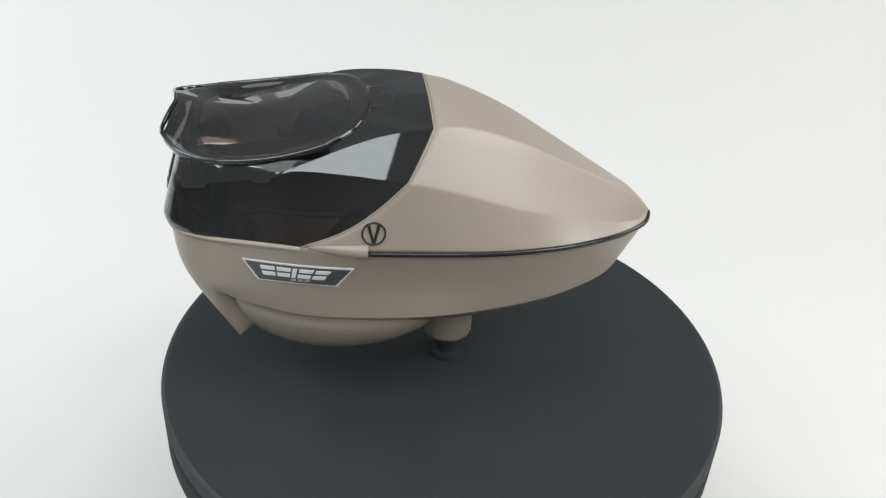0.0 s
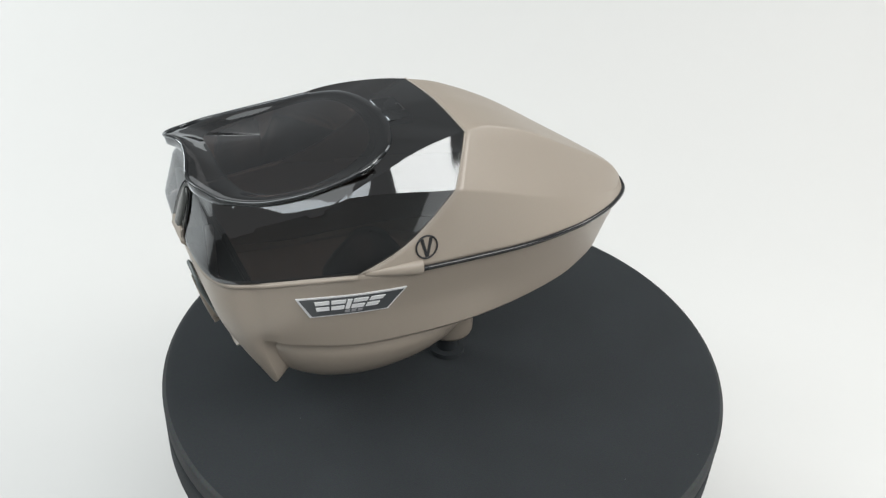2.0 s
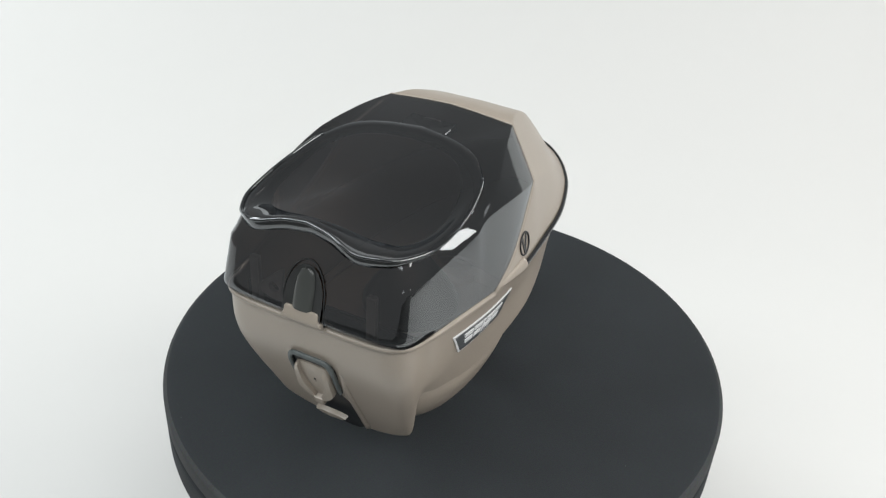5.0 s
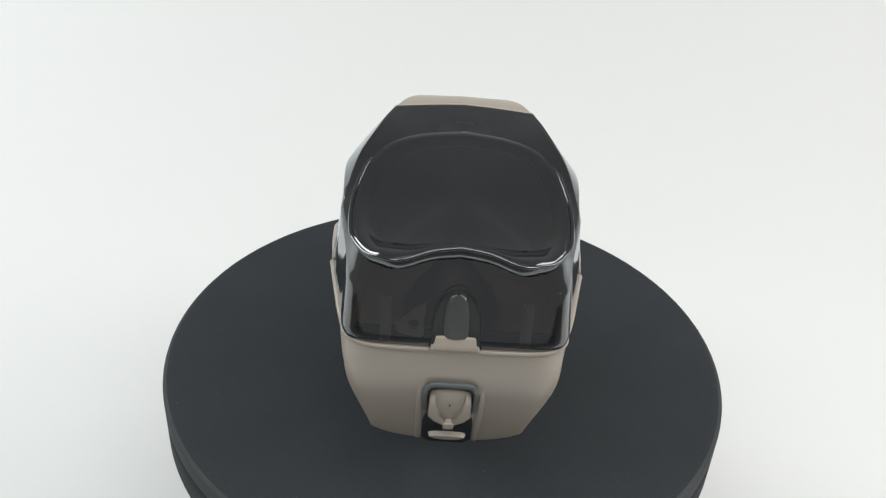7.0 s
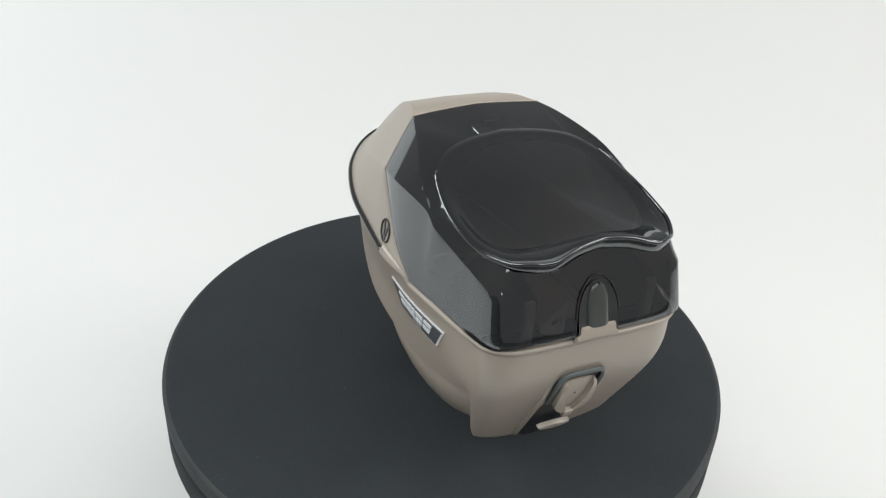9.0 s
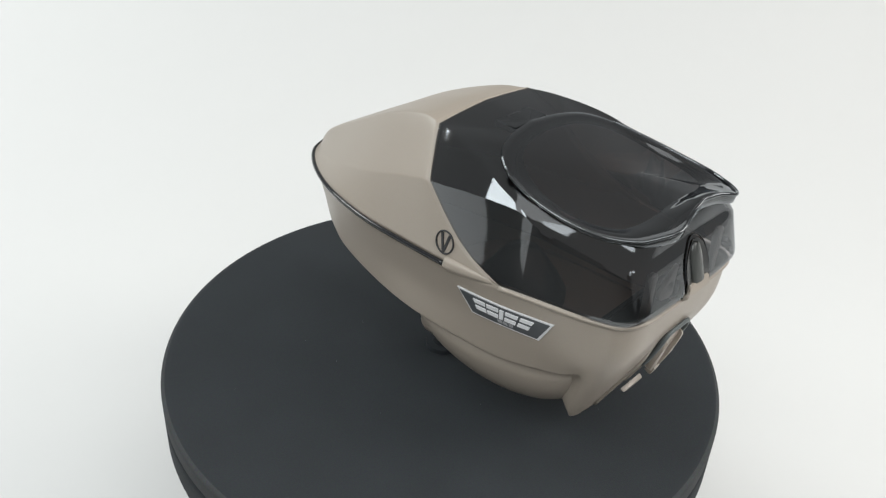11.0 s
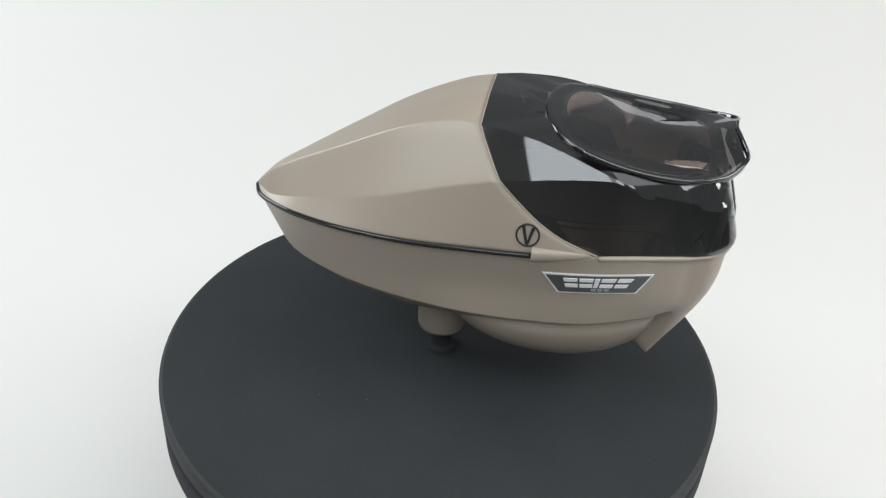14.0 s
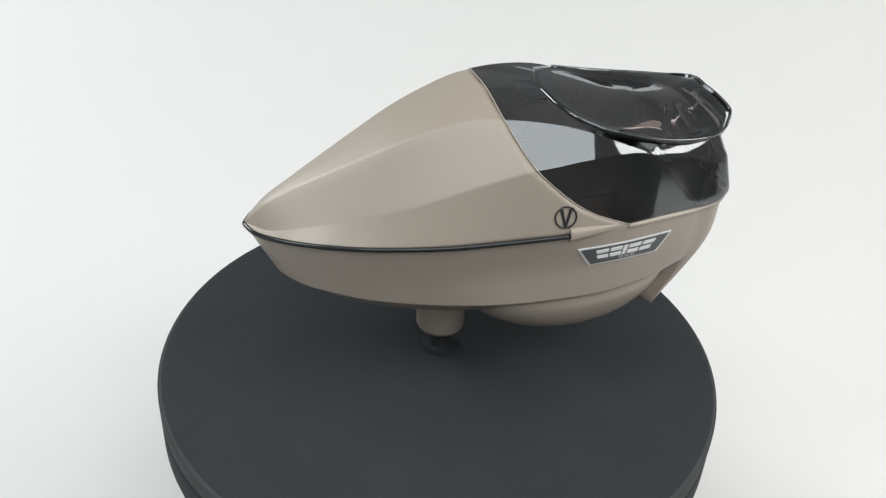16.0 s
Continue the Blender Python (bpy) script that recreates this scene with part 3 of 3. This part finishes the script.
for side in (-1, 1):
    badge = decal("badge", BADGE, side, 0.0005, SILVER, loader, "dark grey badge with a silver border and silver blocks")
    inner = [(in_badge(.022, .065)), (in_badge(.978, .065)), (in_badge(.964, .925)), (in_badge(.036, .925))]
    decal("field", inner, side, 0.0008, GREY_FIELD, badge)
    flow = 1 if side < 0 else -1
    for k in range(5):
        # slanted silver blocks, in reading order from either side
        w = .135 if k != 2 else .045
        at = [.13, .285, .435, .50, .66][k] + (0 if side < 0 else .03)
        s0 = at if side < 0 else 1 - at - w
        slant = .045 * flow
        def cell(u, t):
            return in_badge(s0 + u * w + slant * (.5 - t), t)
        bars = ((0, 1, .17, .34), (0, 1, .47, .64)) if k != 2 else ((0, 1, .17, .64),)
        for u0, u1, ta, tb in bars:
            if side > 0:
                u0, u1 = 1 - u1, 1 - u0
            decal("block", [cell(u0, ta), cell(u1, ta), cell(u1, tb), cell(u0, tb)], side, 0.0012, SILVER, badge, nx=2, nz=1)
    for k in range(3):
        s0 = .43 + k * .075
        if side > 0:
            s0 = 1 - s0 - .055
        decal("small_block", [in_badge(s0, .72), in_badge(s0 + .055, .72), in_badge(s0 + .05, .84), in_badge(s0 - .005, .84)], side, 0.0011, GREY_PRINT, badge, nx=2, nz=1)
    # ring with two slanted strokes
    mark_x, mark_z, r = -.0815, .2183, .0100
    ring = [on_side(mark_x + r * math.cos(a), mark_z + r * math.sin(a), side, 0.0003, SIDE_TREES[1]) for a in [2 * math.pi * k / 40 for k in range(40)]]
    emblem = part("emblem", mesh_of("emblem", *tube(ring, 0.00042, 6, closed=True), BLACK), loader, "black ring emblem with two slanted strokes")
    for s in (1, -1):
        decal("stroke", [(mark_x + s * r * .60, mark_z + r * .76), (mark_x + s * r * .30, mark_z + r * .76), (mark_x - s * r * .08, mark_z - r * .88), (mark_x + s * r * .14, mark_z - r * .88)], side, 0.0004, BLACK, emblem, tree=1, nx=2, nz=4)

# ---- inside, seen through the clear front ----
# added black plate standing in for the unlit inside behind the front
block("dark_backing", -.232, -.226, -.078, .078, .150, .205, .002, BLACK, loader)
for side in (1, -1):
    block("inner_post", -.254, -.248, side * .052 - .004, side * .052 + .004, .19, .248, .001, GREY_INNER, loader)
# plate with a round hole beside the notch
outline = catmull([Vector((0, y, z)) for y, z in ((.024, .236), (.0225, .249), (.026, .2500), (.037, .2395), (.0445, .2315), (.0425, .2255), (.034, .2225), (.0245, .2220), (.0235, .229), (.024, .236))], 3)[:-1]
rows = []
for lift, hole in ((.0028, 0), (-.0005, 0), (-.0010, .25), (-.0010, 1), (.0028, 1)):
    row = []
    for p in outline:
        a = math.atan2(p.z - .2335, p.y - .0310)
        q = Vector((0, .0310 + .0046 * math.cos(a), .2335 + .0046 * math.sin(a)))
        m = p.lerp(q, hole)
        row.append(pt((-.2565 + lift, m.y, m.z - .004)))
    rows.append(row)
part("inner_plate", mesh_of("inner_plate", *grid(rows, closed=True), GREY_INNER, smooth=False), loader, "grey inner plate with a round hole")
v, f = lathe([(.001 * U, .175 * U), (.018 * U, .170 * U), (.036 * U, .145 * U), (.046 * U, .128 * U), (.046 * U, .120 * U)], 40, (-.09 * U, 0))
part("drive_cone", mesh_of("drive_cone", v, f, BLACK), loader)

# ---- stand under the feed neck ----
stand = thing("stand", "small black peg with a flat foot on the turntable", "stand")
v, f = lathe([(.0001, .040 * U), (.012 * U, .040 * U), (.012 * U, .006 * U), (.019 * U, .0055 * U), (.0195 * U, .004 * U), (.0195 * U, .0), (.0001, 0)], 48, (0, 0))
me = mesh_of("post", v, f, DISC)
me.set_sharp_from_angle(angle=radians(35))
part("post", me, stand)


def motions():
    rows, disc_rows = [], []
    for t, a in TURN:
        turn = pose(0, 0, 0, 0, 0, a)
        disc_rows.append((t, turn))
        rows.append((t, turn @ pose(0, LOADER_SIDE, 0, LOADER_ROLL, 0, 0)))
    walk(turntable, disc_rows)
    walk(loader, rows)
    walk(stand, [(t, m @ pose(.003 * U, 0, 0)) for t, m in rows])


motions()
